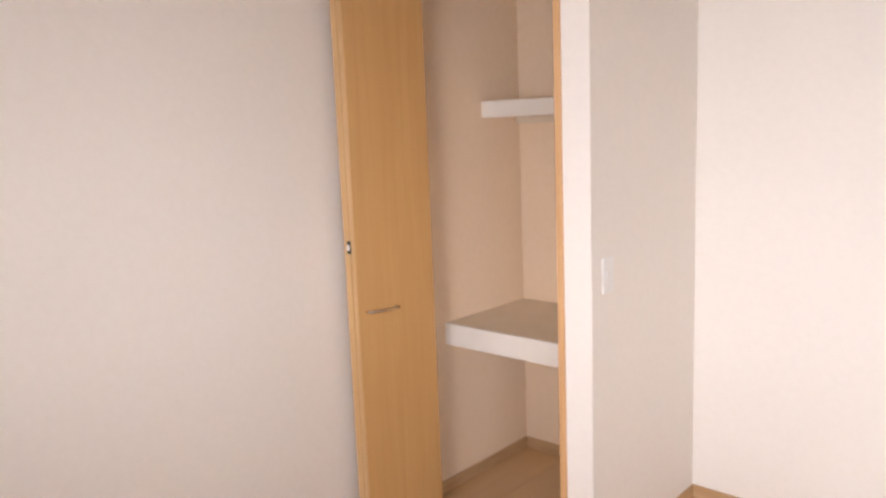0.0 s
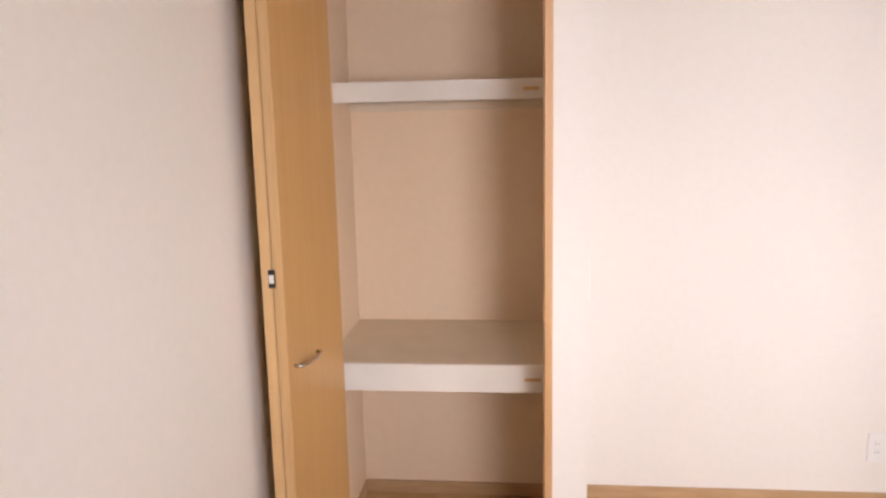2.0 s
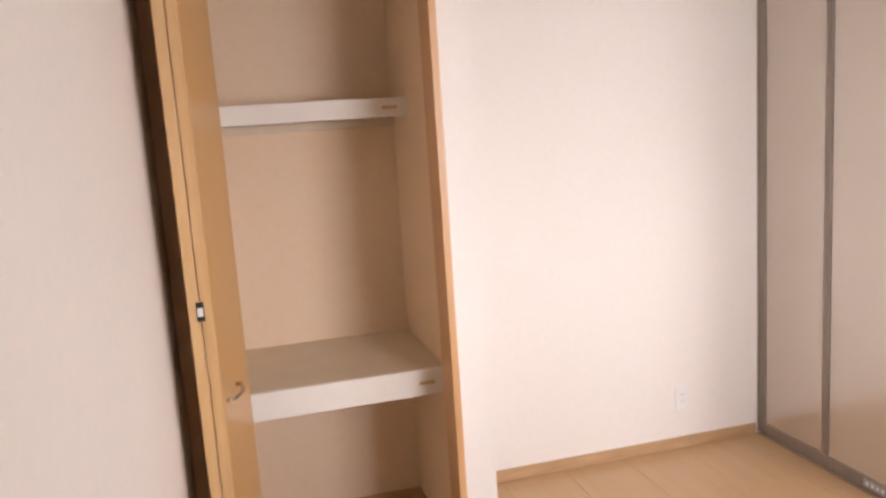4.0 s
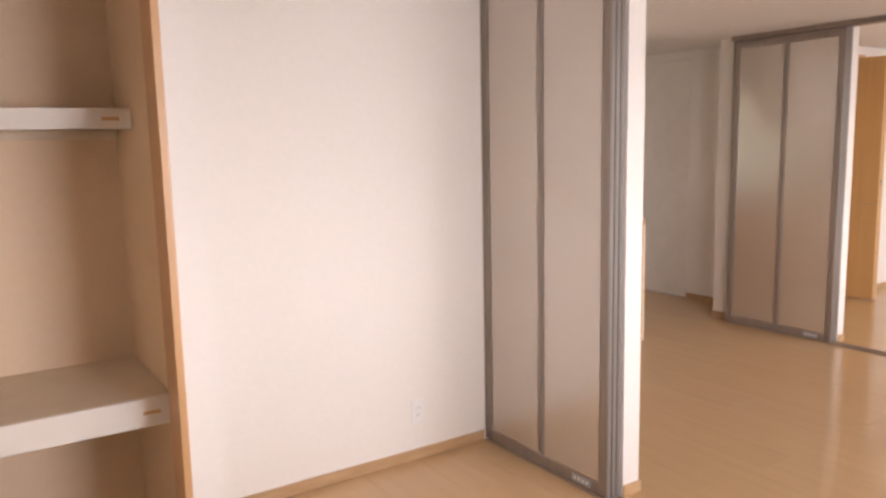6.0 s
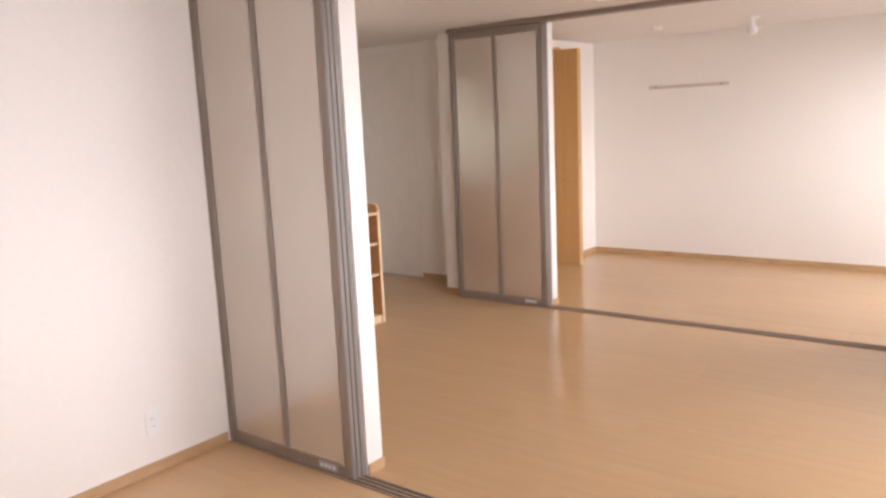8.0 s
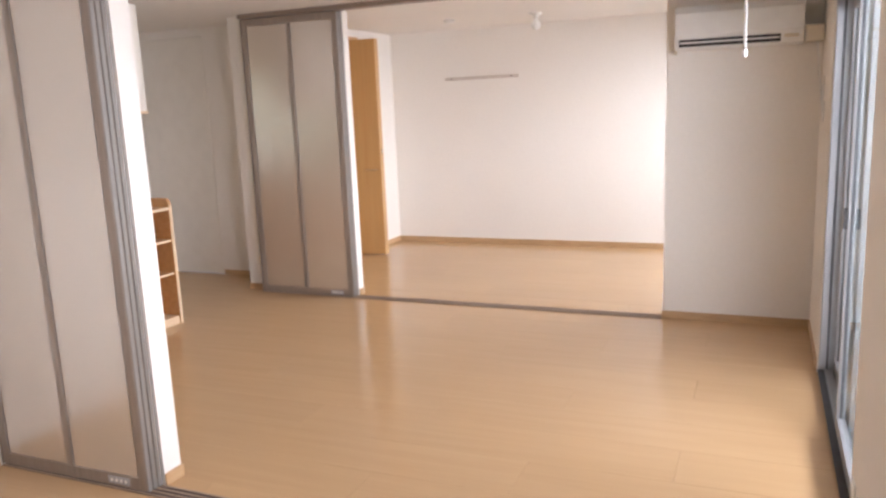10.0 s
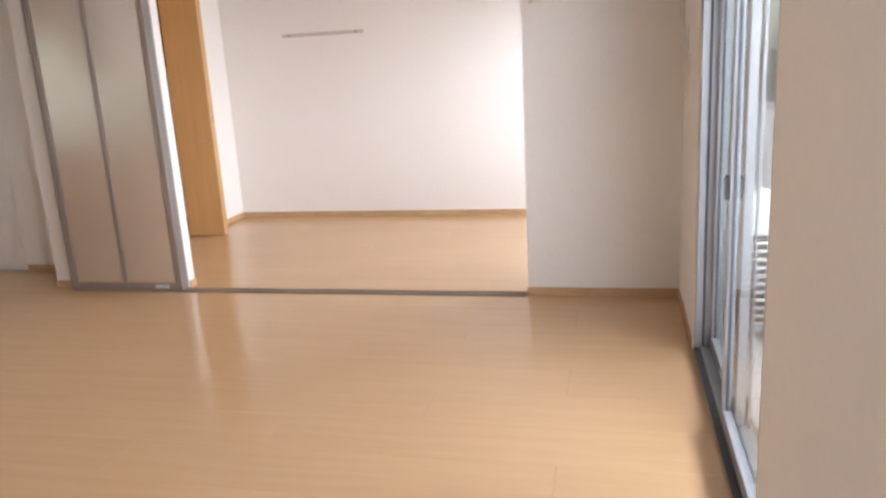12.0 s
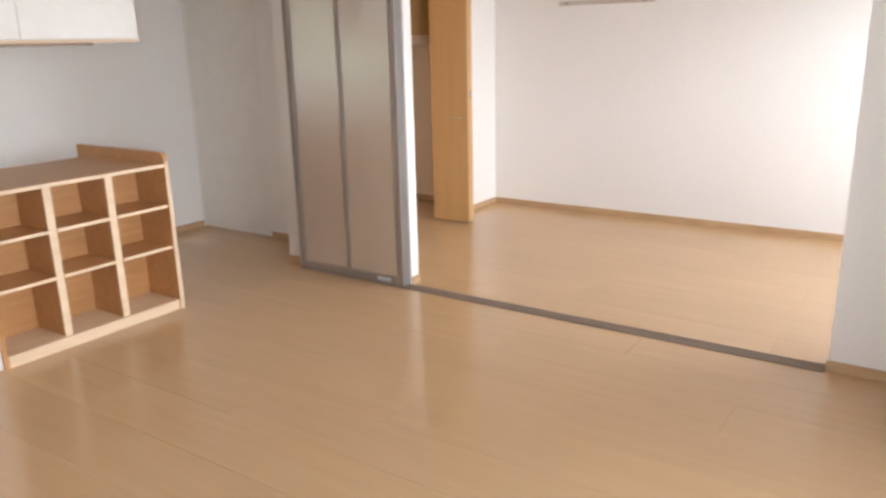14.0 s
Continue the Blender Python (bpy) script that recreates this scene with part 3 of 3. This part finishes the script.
# ---- air conditioner ----


def air_conditioner():
    x0, x1, y0, y1, z0, z1 = 2.955, 3.169, -3.385, -2.635, 1.822, 2.090
    ob = thing("air_conditioner", 3.16, (y0 + y1) / 2, z0, "white wall-mounted air conditioner with dark outlet slots", "air conditioner")
    bm = bmesh.new()
    prof = [(x1, z0 + 0.01), (x1 - 0.10, z0), (x0 + 0.035, z0 + 0.012), (x0 + 0.012, z0 + 0.045), (x0, z0 + 0.085), (x0 + 0.002, z1 - 0.05), (x0 + 0.020, z1 - 0.012),
            (x0 + 0.05, z1), (x1, z1)]
    lo = [bm.verts.new((x, y0, z)) for x, z in prof]
    hi = [bm.verts.new((x, y1, z)) for x, z in prof]
    bm.faces.new(lo)
    bm.faces.new(list(reversed(hi)))
    for i in range(len(prof)):
        j = (i + 1) % len(prof)
        bm.faces.new((lo[i], lo[j], hi[j], hi[i]))
    bmesh.ops.recalc_face_normals(bm, faces=bm.faces)
    bmesh.ops.bevel(bm, geom=[e for e in bm.edges if abs((e.verts[0].co - e.verts[1].co).y) < 1e-5], offset=0.006, segments=2, affect="EDGES")
    part("body", bm, PLASTIC, ob)
    part("front_panel", boxes((x0 - 0.006, x0 + 0.003, y0 + 0.006, y1 - 0.006, z0 + 0.088, z1 - 0.042), bevel=0.003, segments=2), PLASTIC, ob)
    # Solid black box; its colour stands in for the shade inside the outlet.
    out = part("outlet", boxes((x0 - 0.001, x0 + 0.025, y0 + 0.13, y1 - 0.03, z0 + 0.020, z0 + 0.064), bevel=0.002), BLACK, ob, "air outlet filled black for its shade")
    part("flap", boxes((x0 - 0.006, x0 + 0.020, y0 + 0.135, y1 - 0.035, z0 + 0.038, z0 + 0.048), bevel=0.003), PLASTIC, out, "white louvre flap")
    part("display", boxes((x0 - 0.003, x0 + 0.02, y0 + 0.03, y0 + 0.11, z0 + 0.042, z0 + 0.060), bevel=0.002), PLASTIC_CREAM, ob)
    part("back_plate", boxes((x1 - 0.03, x1, y1, y1 + 0.022, z0 - 0.015, z1 + 0.005), bevel=0.003), PLASTIC_CREAM, ob, "ivory mounting plate edge")
    return ob


air_conditioner()

ap = thing("pipe_cover", 3.05, -3.47, 1.80, "ivory air conditioner pipe and cable in the corner", "pipe")
part("elbow", boxes((2.99, 3.14, YS + 0.002, -3.39, 1.83, 1.93), bevel=0.012, segments=3), PLASTIC_CREAM, ap)
part("cable", tube([(3.02, -3.46, 1.83), (3.05, -3.47, 1.76), (3.10, -3.48, 1.66), (3.04, -3.488, 1.58), (2.92, -3.492, 1.47), (2.80, -3.494, 1.42)], 0.006, 8), PLASTIC, ap, "white cable", True)


def wall_plate(name, centre, normal, w, h, label, category, rockers):
    """A cover plate with rocker keys or sockets on a wall facing `normal` (one of x+, y+, y-)."""
    x, y, z = centre
    ob = thing(name, x, y, z, label, category)

    def slab(u0, u1, z0, z1, d0, d1, bevel):
        if normal == "x+":
            return boxes((x + d0, x + d1, y + u0, y + u1, z + z0, z + z1), bevel=bevel)
        s = 1 if normal == "y+" else -1
        return boxes((x + u0, x + u1, y + s * d0, y + s * d1, z + z0, z + z1), bevel=bevel)

    part("plate", slab(-w / 2, w / 2, -h / 2, h / 2, 0.0002, 0.007, 0.002), PLASTIC, ob)
    n = len(rockers)
    for k, dark in enumerate(rockers):
        zc = (k - (n - 1) / 2) * h * 0.30
        if dark:
            key = part("socket", slab(-0.013, 0.013, zc - 0.010, zc + 0.010, 0.006, 0.0085, 0.001), PLASTIC, ob)
            # Black slips drawn for the shade in the socket's slits.
            for u in (-0.006, 0.006):
                part("slit", slab(u - 0.001, u + 0.001, zc - 0.004, zc + 0.004, 0.008, 0.0088, 0), BLACK, key)
        else:
            part("rocker", slab(-0.017, 0.017, zc - 0.016, zc + 0.016, 0.006, 0.010, 0.0015), PLASTIC, ob)
    return ob


wall_plate("light_switch", (-1.635, -0.701, 1.082), "x+", 0.07, 0.12, "white light switch on the closet's return wall", "switch", (False,))
wall_plate("wall_outlet", (-0.436, 0.0, 0.248), "y-", 0.07, 0.12, "white double socket low on the bedroom wall", "outlet", (True, True))
wall_plate("wall_outlet", (2.80, YS, 1.42), "y+", 0.07, 0.12, "ivory wall socket beside the balcony window", "outlet", (True,))
wall_plate("wall_outlet", (0.40, YS, 0.225), "y+", 0.075, 0.12, "ivory double socket low on the wall by the balcony window", "outlet", (True, True))
wall_plate("intercom_plate", (2.92, YS, 1.56), "y+", 0.075, 0.13, "small wall plate beside the balcony window", "switch", (False,))


# ---- far room fittings ----
rail = thing("picture_rail", XE, -0.32, 1.82, "grey-brown wooden picture rail on the far wall", "rail")
part("bar", boxes((XE - 0.020, XE - 0.0005, -0.745, 0.098, 1.806, 1.840), bevel=0.003), PALE_RAIL, rail)
for y in (-0.67, 0.02):
    part("hook", boxes((XE - 0.030, XE - 0.019, y - 0.012, y + 0.012, 1.816, 1.830), bevel=0.002), ALU, rail)

sm = thing("smoke_detector", 4.78, -0.36, CEIL, "round white smoke detector on the ceiling", "detector")
part("body", turned([(0.055, 0), (0.055, -0.012), (0.048, -0.026), (0.030, -0.034), (0.0, -0.036)], (4.78, -0.36, CEIL - 0.0005), 28), PLASTIC, sm, "", True)
lp = thing("ceiling_lamp_holder", 4.80, -1.21, CEIL, "white ceiling lamp holder with a bare bulb", "lamp")
part("rose", turned([(0.058, 0), (0.058, -0.010), (0.046, -0.024), (0.022, -0.030), (0.020, -0.055), (0.016, -0.058)], (4.80, -1.21, CEIL - 0.0005), 24), PLASTIC, lp, "", True)
part("bulb", turned([(0.014, -0.056), (0.020, -0.070), (0.040, -0.095), (0.045, -0.115), (0.037, -0.140), (0.018, -0.154), (0.002, -0.157)], (4.80, -1.21, CEIL), 24), PLASTIC, lp,
     "white bulb", True)
gl = thing("ceiling_lamp", 2.38, -0.97, CEIL, "small lit dome lamp on the living room ceiling", "lamp")
part("rose", turned([(0.085, 0), (0.085, -0.008), (0.080, -0.012)], (2.38, -0.97, CEIL - 0.0005), 24), PLASTIC, gl, "", True)
part("globe", turned([(0.075, -0.008), (0.078, -0.018), (0.070, -0.036), (0.050, -0.049), (0.025, -0.054), (0.002, -0.055)], (2.38, -0.97, CEIL), 28), BULB, gl,
     "lit white glass globe", True)

dr = thing("drying_pole_holder", 1.3, -3.10, CEIL, "grey ceiling rod holder for a drying pole", "pole holder")
part("flange", turned([(0.035, 0), (0.035, -0.006), (0.014, -0.014)], (1.3, -3.10, CEIL - 0.0005), 20), PLASTIC, dr, "", True)
part("rod", turned([(0.0065, -0.012), (0.0065, -0.625)], (1.3, -3.10, CEIL), 16), ROD, dr, "satin grey rod", True)
part("tip", turned([(0.008, -0.622), (0.011, -0.632), (0.011, -0.648), (0.008, -0.655)], (1.3, -3.10, CEIL), 16), PLASTIC, dr, "", True)

# ---- balcony windows ----


def balcony_window(name, x0, x1, label, zs=0.0, screen=False):
    """Two sliding aluminium sashes in a frame as deep as the wall."""
    ob = thing(name, (x0 + x1) / 2, YS - 0.07, zs, label, "window", "", "structure")
    f, ya, yb = 0.035, YS - 0.125, YS - 0.004
    part("frame_jamb", boxes((x0, x0 + f, ya, yb, zs, WTOP), bevel=0.003), SASH, ob)
    part("frame_jamb", boxes((x1 - f, x1, ya, yb, zs, WTOP), bevel=0.003), SASH, ob)
    part("frame_head", boxes((x0 + f, x1 - f, ya, yb, WTOP - f, WTOP), bevel=0.003), SASH, ob)
    sill = part("sill", boxes((x0 + f, x1 - f, ya, yb, zs, zs + 0.028), bevel=0.002), SASH, ob, "silver aluminium sill track")
    for y in (YS - 0.095, YS - 0.045):
        part("track_ridge", boxes((x0 + f, x1 - f, y, y + 0.006, zs + 0.028, zs + 0.040)), SASH, sill)
    # Dark strip laid on the sill, coloured for the shade of a groove.
    part("groove", boxes((x0 + f, x1 - f, YS - 0.030, YS + 0.002, zs + 0.0275, zs + 0.0295)), SASH_DARK, sill)
    xm = (x0 + x1) / 2 + 0.03
    # jamb gasket seen as dark lines
    part("gasket", boxes((x1 - f - 0.004, x1 - f, YS - 0.050, YS - 0.038, zs + 0.03, WTOP - f)), SASH_DARK, ob)
    for a, b, y in ((x0 + f, xm + 0.02, YS - 0.062), (xm - 0.02, x1 - f, YS - 0.112)):
        st, t = 0.040, 0.034
        sash = part("sash", boxes((a, a + st, y, y + t, zs + 0.036, WTOP - f), (b - st, b, y, y + t, zs + 0.036, WTOP - f),
                                  (a + st, b - st, y, y + t, zs + 0.036, zs + 0.096), (a + st, b - st, y, y + t, WTOP - f - 0.05, WTOP - f), bevel=0.002), SASH, ob, "silver aluminium sash")
        g = part("glass", boxes((a + st, b - st, y + 0.014, y + 0.018, zs + 0.096, WTOP - f - 0.05)), GLASS, sash, "clear glass")
        g.visible_shadow = False
        for p, q in ((a + st - 0.001, a + st + 0.004), (b - st - 0.004, b - st + 0.001)):
            part("bead", boxes((p, q, y + 0.010, y + 0.022, zs + 0.096, WTOP - f - 0.05)), SASH_DARK, sash, "black rubber bead")
    lock = part("lock", boxes((xm - 0.012, xm + 0.012, YS - 0.030, YS - 0.012, (zs + WTOP) / 2 - 0.06, (zs + WTOP) / 2 + 0.03), bevel=0.004), SASH_DARK, ob, "crescent lock")
    if screen:
        y = YS - 0.136
        a, b, z0, z1 = xm - 0.02, x1 - 0.01, zs + 0.02, WTOP - 0.01
        fr = part("screen_frame", boxes((a, a + 0.026, y, y + 0.010, z0, z1), (b - 0.026, b, y, y + 0.010, z0, z1), (a + 0.026, b - 0.026, y, y + 0.010, z0, z0 + 0.035),
                                        (a + 0.026, b - 0.026, y, y + 0.010, z1 - 0.026, z1), bevel=0.001), SASH, ob, "slim silver insect screen frame")
        part("screen_mesh", boxes((a + 0.026, b - 0.026, y + 0.004, y + 0.005, z0 + 0.035, z1 - 0.026)), MESH, fr, "dark insect screen mesh")
    return ob


balcony_window("window_1", W1[0], W1[1], "silver aluminium sliding balcony window, closed", screen=True)
balcony_window("window_2", W2[0], W2[1], "silver aluminium sliding balcony window of the far room")
balcony_window("window_4", W4[0], W4[1], "silver aluminium sliding window of the bedroom", SILL4)
# Unseen overhang, inferred; keeps high sky and sun off the floor inside.
setting("balcony_roof", boxes((-3.2, 9.0, -5.15, YS - 0.145, 2.45, 2.62)), STUCCO, "unseen balcony slab above, put in to block the high sky", "balcony")
setting("facade", boxes((-3.2, XW - 0.12, YS - 0.14, YS, -3.2, 2.62), (XE + 0.12, 9.0, YS - 0.14, YS, -3.2, 2.62)), STUCCO, "pale stucco outer wall", "wall")

kw = thing("window_3", 0.07, YK + 0.07, KW[2], "unseen silver aluminium kitchen window, widened for the panels' sheen", "window", "", "structure")
for a, b, c, e in ((KW[0], KW[0] + 0.03, KW[2], KW[3]), (KW[1] - 0.03, KW[1], KW[2], KW[3]), (KW[0] + 0.03, KW[1] - 0.03, KW[2], KW[2] + 0.03),
                   (KW[0] + 0.03, KW[1] - 0.03, KW[3] - 0.03, KW[3]), (0.055, 0.085, KW[2] + 0.03, KW[3] - 0.03)):
    part("window_frame", boxes((a, b, YK + 0.03, YK + 0.11, c, e), bevel=0.003), SASH, kw)
for a, b in ((KW[0] + 0.03, 0.055), (0.085, KW[1] - 0.03)):
    o = part("pane", boxes((a, b, YK + 0.06, YK + 0.064, KW[2] + 0.03, KW[3] - 0.03)), GLASS, kw, "clear glass")
    o.visible_shadow = False

# ---- balcony and outdoors ----
bal = setting("balcony_floor", boxes((-3.2, 9.0, -5.10, YS - 0.145, -0.22, -0.112)), STUCCO, "grey balcony slab", "balcony")
tile = bpy.data.meshes.new("tile")
tb = boxes((-0.147, 0.147, -0.147, 0.147, 0, 0.012), bevel=0.002)
tb.to_mesh(tile)
tb.free()
tile.materials.append(CONCRETE)
for i in range(40):
    for j in range(4):
        o = new("tile", tile)
        o.location = (-3.0 + 0.3 * i, -4.85 + 0.3 * j + 0.1, -0.112)
        o.parent = bal


def parapet():
    ob = thing("balcony_parapet", 3.0, -4.77, -0.11, "pale grey balcony parapet with a pale cap rail", "parapet")
    for k in range(9):
        x = -3.1 + 1.34 * k
        part("panel", boxes((x, x + 1.325, -4.80, -4.755, -0.112, 0.80), bevel=0.004), FENCE, ob)
    part("cap_rail", boxes((-3.15, 8.95, -4.83, -4.725, 0.80, 0.845), bevel=0.010, segments=3), SASH, ob, "pale metal cap rail")
    return ob


parapet()


def outdoor_unit():
    """A heat pump on the balcony, its finned end towards the living room window."""
    ob = thing("outdoor_unit", 3.1, -3.97, -0.10, "white air conditioner outdoor unit on the balcony", "air conditioner")
    x0, x1, y0, y1 = 2.72, 3.50, -4.12, -3.815
    part("case", boxes((x0, x1, y0, y1, -0.05, 0.615), bevel=0.014, segments=3), PLASTIC, ob)
    for x in (x0 + 0.08, x1 - 0.16):
        part("foot", boxes((x, x + 0.06, y0 - 0.03, y1 + 0.03, -0.101, -0.05), bevel=0.004), FENCE, ob)
    # Dark sheet on the solid case paints the shade between the slats.
    part("grille_shade", boxes((x0 - 0.004, x0 + 0.001, y0 + 0.03, y1 - 0.025, -0.02, 0.50)), SASH_DARK, ob, "dark sheet for the shade between the slats")
    for k in range(11):
        part("grille_slat", boxes((x0 - 0.020, x0 - 0.002, y0 + 0.028, y1 - 0.023, -0.01 + 0.046 * k, 0.006 + 0.046 * k), bevel=0.003), PLASTIC, ob)
    return ob


outdoor_unit()

g = setting("ground", boxes((-400, 400, -400, 400, -3.4, -3.2)), GRASS, "ground stretching to the horizon", "ground")


def house(x, y, w, dep, h, label):
    ob = thing("house", x, y, -3.2, label, "house", "neighbouring houses")
    part("wall", boxes((x - w / 2, x + w / 2, y - dep / 2, y + dep / 2, -3.2, h)), STUCCO, ob)
    bm = bmesh.new()
    e = 0.5
    a = [bm.verts.new(p) for p in ((x - w / 2 - e, y - dep / 2 - e, h), (x + w / 2 + e, y - dep / 2 - e, h), (x + w / 2 + e, y + dep / 2 + e, h), (x - w / 2 - e, y + dep / 2 + e, h))]
    b = [bm.verts.new((x - w / 2 - e, y, h + dep * 0.28)), bm.verts.new((x + w / 2 + e, y, h + dep * 0.28))]
    for q in ((a[0], a[1], b[1], b[0]), (a[2], a[3], b[0], b[1]), (a[3], a[0], b[0]), (a[1], a[2], b[1]), (a[3], a[2], a[1], a[0])):
        bm.faces.new(q)
    part("roof", bm, ROOF, ob)
    for k in range(3):
        xc = x - w / 2 + w * (k + 0.5) / 3
        for z in (-2.2, 0.5):
            wi = part("window", boxes((xc - 0.8, xc + 0.8, y + dep / 2, y + dep / 2 + 0.06, z, z + 1.2), bevel=0.01), SASH, ob)
            part("pane", boxes((xc - 0.72, xc + 0.72, y + dep / 2 + 0.05, y + dep / 2 + 0.07, z + 0.08, z + 1.12)), SASH_DARK, wi)
    return ob


house(22, -24, 11, 8, 2.4, "grey stucco neighbouring house with dark roof")
house(38, -16, 10, 8, 2.6, "grey stucco neighbouring house with dark roof")


def tree(x, y, h, seed):
    rnd = random.Random(seed)
    ob = thing("tree", x, y, -3.2, "leafy green garden tree beyond the balcony", "tree", "garden trees")
    part("trunk", tube([(x, y, -3.2), (x + 0.05, y, -2.0), (x - 0.05, y + 0.05, -0.6), (x, y, h - 1.2)], 0.11, 9), BARK, ob)
    bm = bmesh.new()
    for k in range(900):
        a, b, r = rnd.uniform(0, 6.283), rnd.uniform(-1, 1), rnd.uniform(0.35, 1.0) ** 0.6
        lob = 1 + 0.25 * math.sin(3 * a + seed) * math.cos(2.5 * b)
        c = Vector((x + 1.3 * lob * r * math.cos(a) * math.sqrt(1 - b * b), y + 1.3 * lob * r * math.sin(a) * math.sqrt(1 - b * b), h - 0.9 + 1.35 * lob * r * b))
        u = Vector((rnd.uniform(-1, 1), rnd.uniform(-1, 1), rnd.uniform(-0.5, 0.5))).normalized()
        v = u.cross(Vector((rnd.uniform(-1, 1), rnd.uniform(-1, 1), rnd.uniform(-1, 1)))).normalized()
        s = rnd.uniform(0.05, 0.11)
        bm.faces.new([bm.verts.new(c + q) for q in (u * s, v * s * 0.5, -u * s, -v * s * 0.5)])
    part("crown", bm, LEAF, ob)
    return ob


for i, (x, y, h) in enumerate(((11, -7.5, 1.9), (14.5, -8.4, 2.3), (18, -9.5, 2.0), (9, -9.0, 1.4))):
    tree(x, y, h, i + 3)

# ---- flooring, laid as boards ----
floor = setting("floor", boxes((XW - 0.02, 0.07, YS - 0.02, 0.06, -0.16, -0.013), (0.07, XE + 0.02, YS - 0.02, YK + 0.02, -0.16, -0.013), (KX - 0.02, 0.07, 1.50, YK + 0.02, -0.16, -0.0005)), FLOOR, "glossy light maple board flooring", "floor")
BW, BL = 0.303, 1.818
board_meshes = {}


def board(x0, x1, y0, y1):
    key = (round(x1 - x0, 3), round(y1 - y0, 3))
    if key not in board_meshes:
        w, l = (x1 - x0) / 2 - 0.0004, (y1 - y0) / 2 - 0.0004
        bm = boxes((-w, w, -l, l, -0.0125, 0.0), bevel=0.0006)
        me = bpy.data.meshes.new("floor_board")
        bm.to_mesh(me)
        bm.free()
        me.materials.append(FLOOR)
        board_meshes[key] = me
    ob = new("floor_board", board_meshes[key])
    ob.location = ((x0 + x1) / 2, (y0 + y1) / 2, 0)
    ob.parent = floor


i = 0
x = XW
while x < XE - 0.01:
    xa, xb = x, min(x + BW, XE)
    y = YS - (i * 0.606 % BL)
    while y < YK:
        ya, yb = max(y, YS), min(y + BL, YK if xb > 0.16 else 0.05)
        if yb - ya > 0.01:
            board(xa, xb, ya, yb)
        y += BL
    x += BW
    i += 1
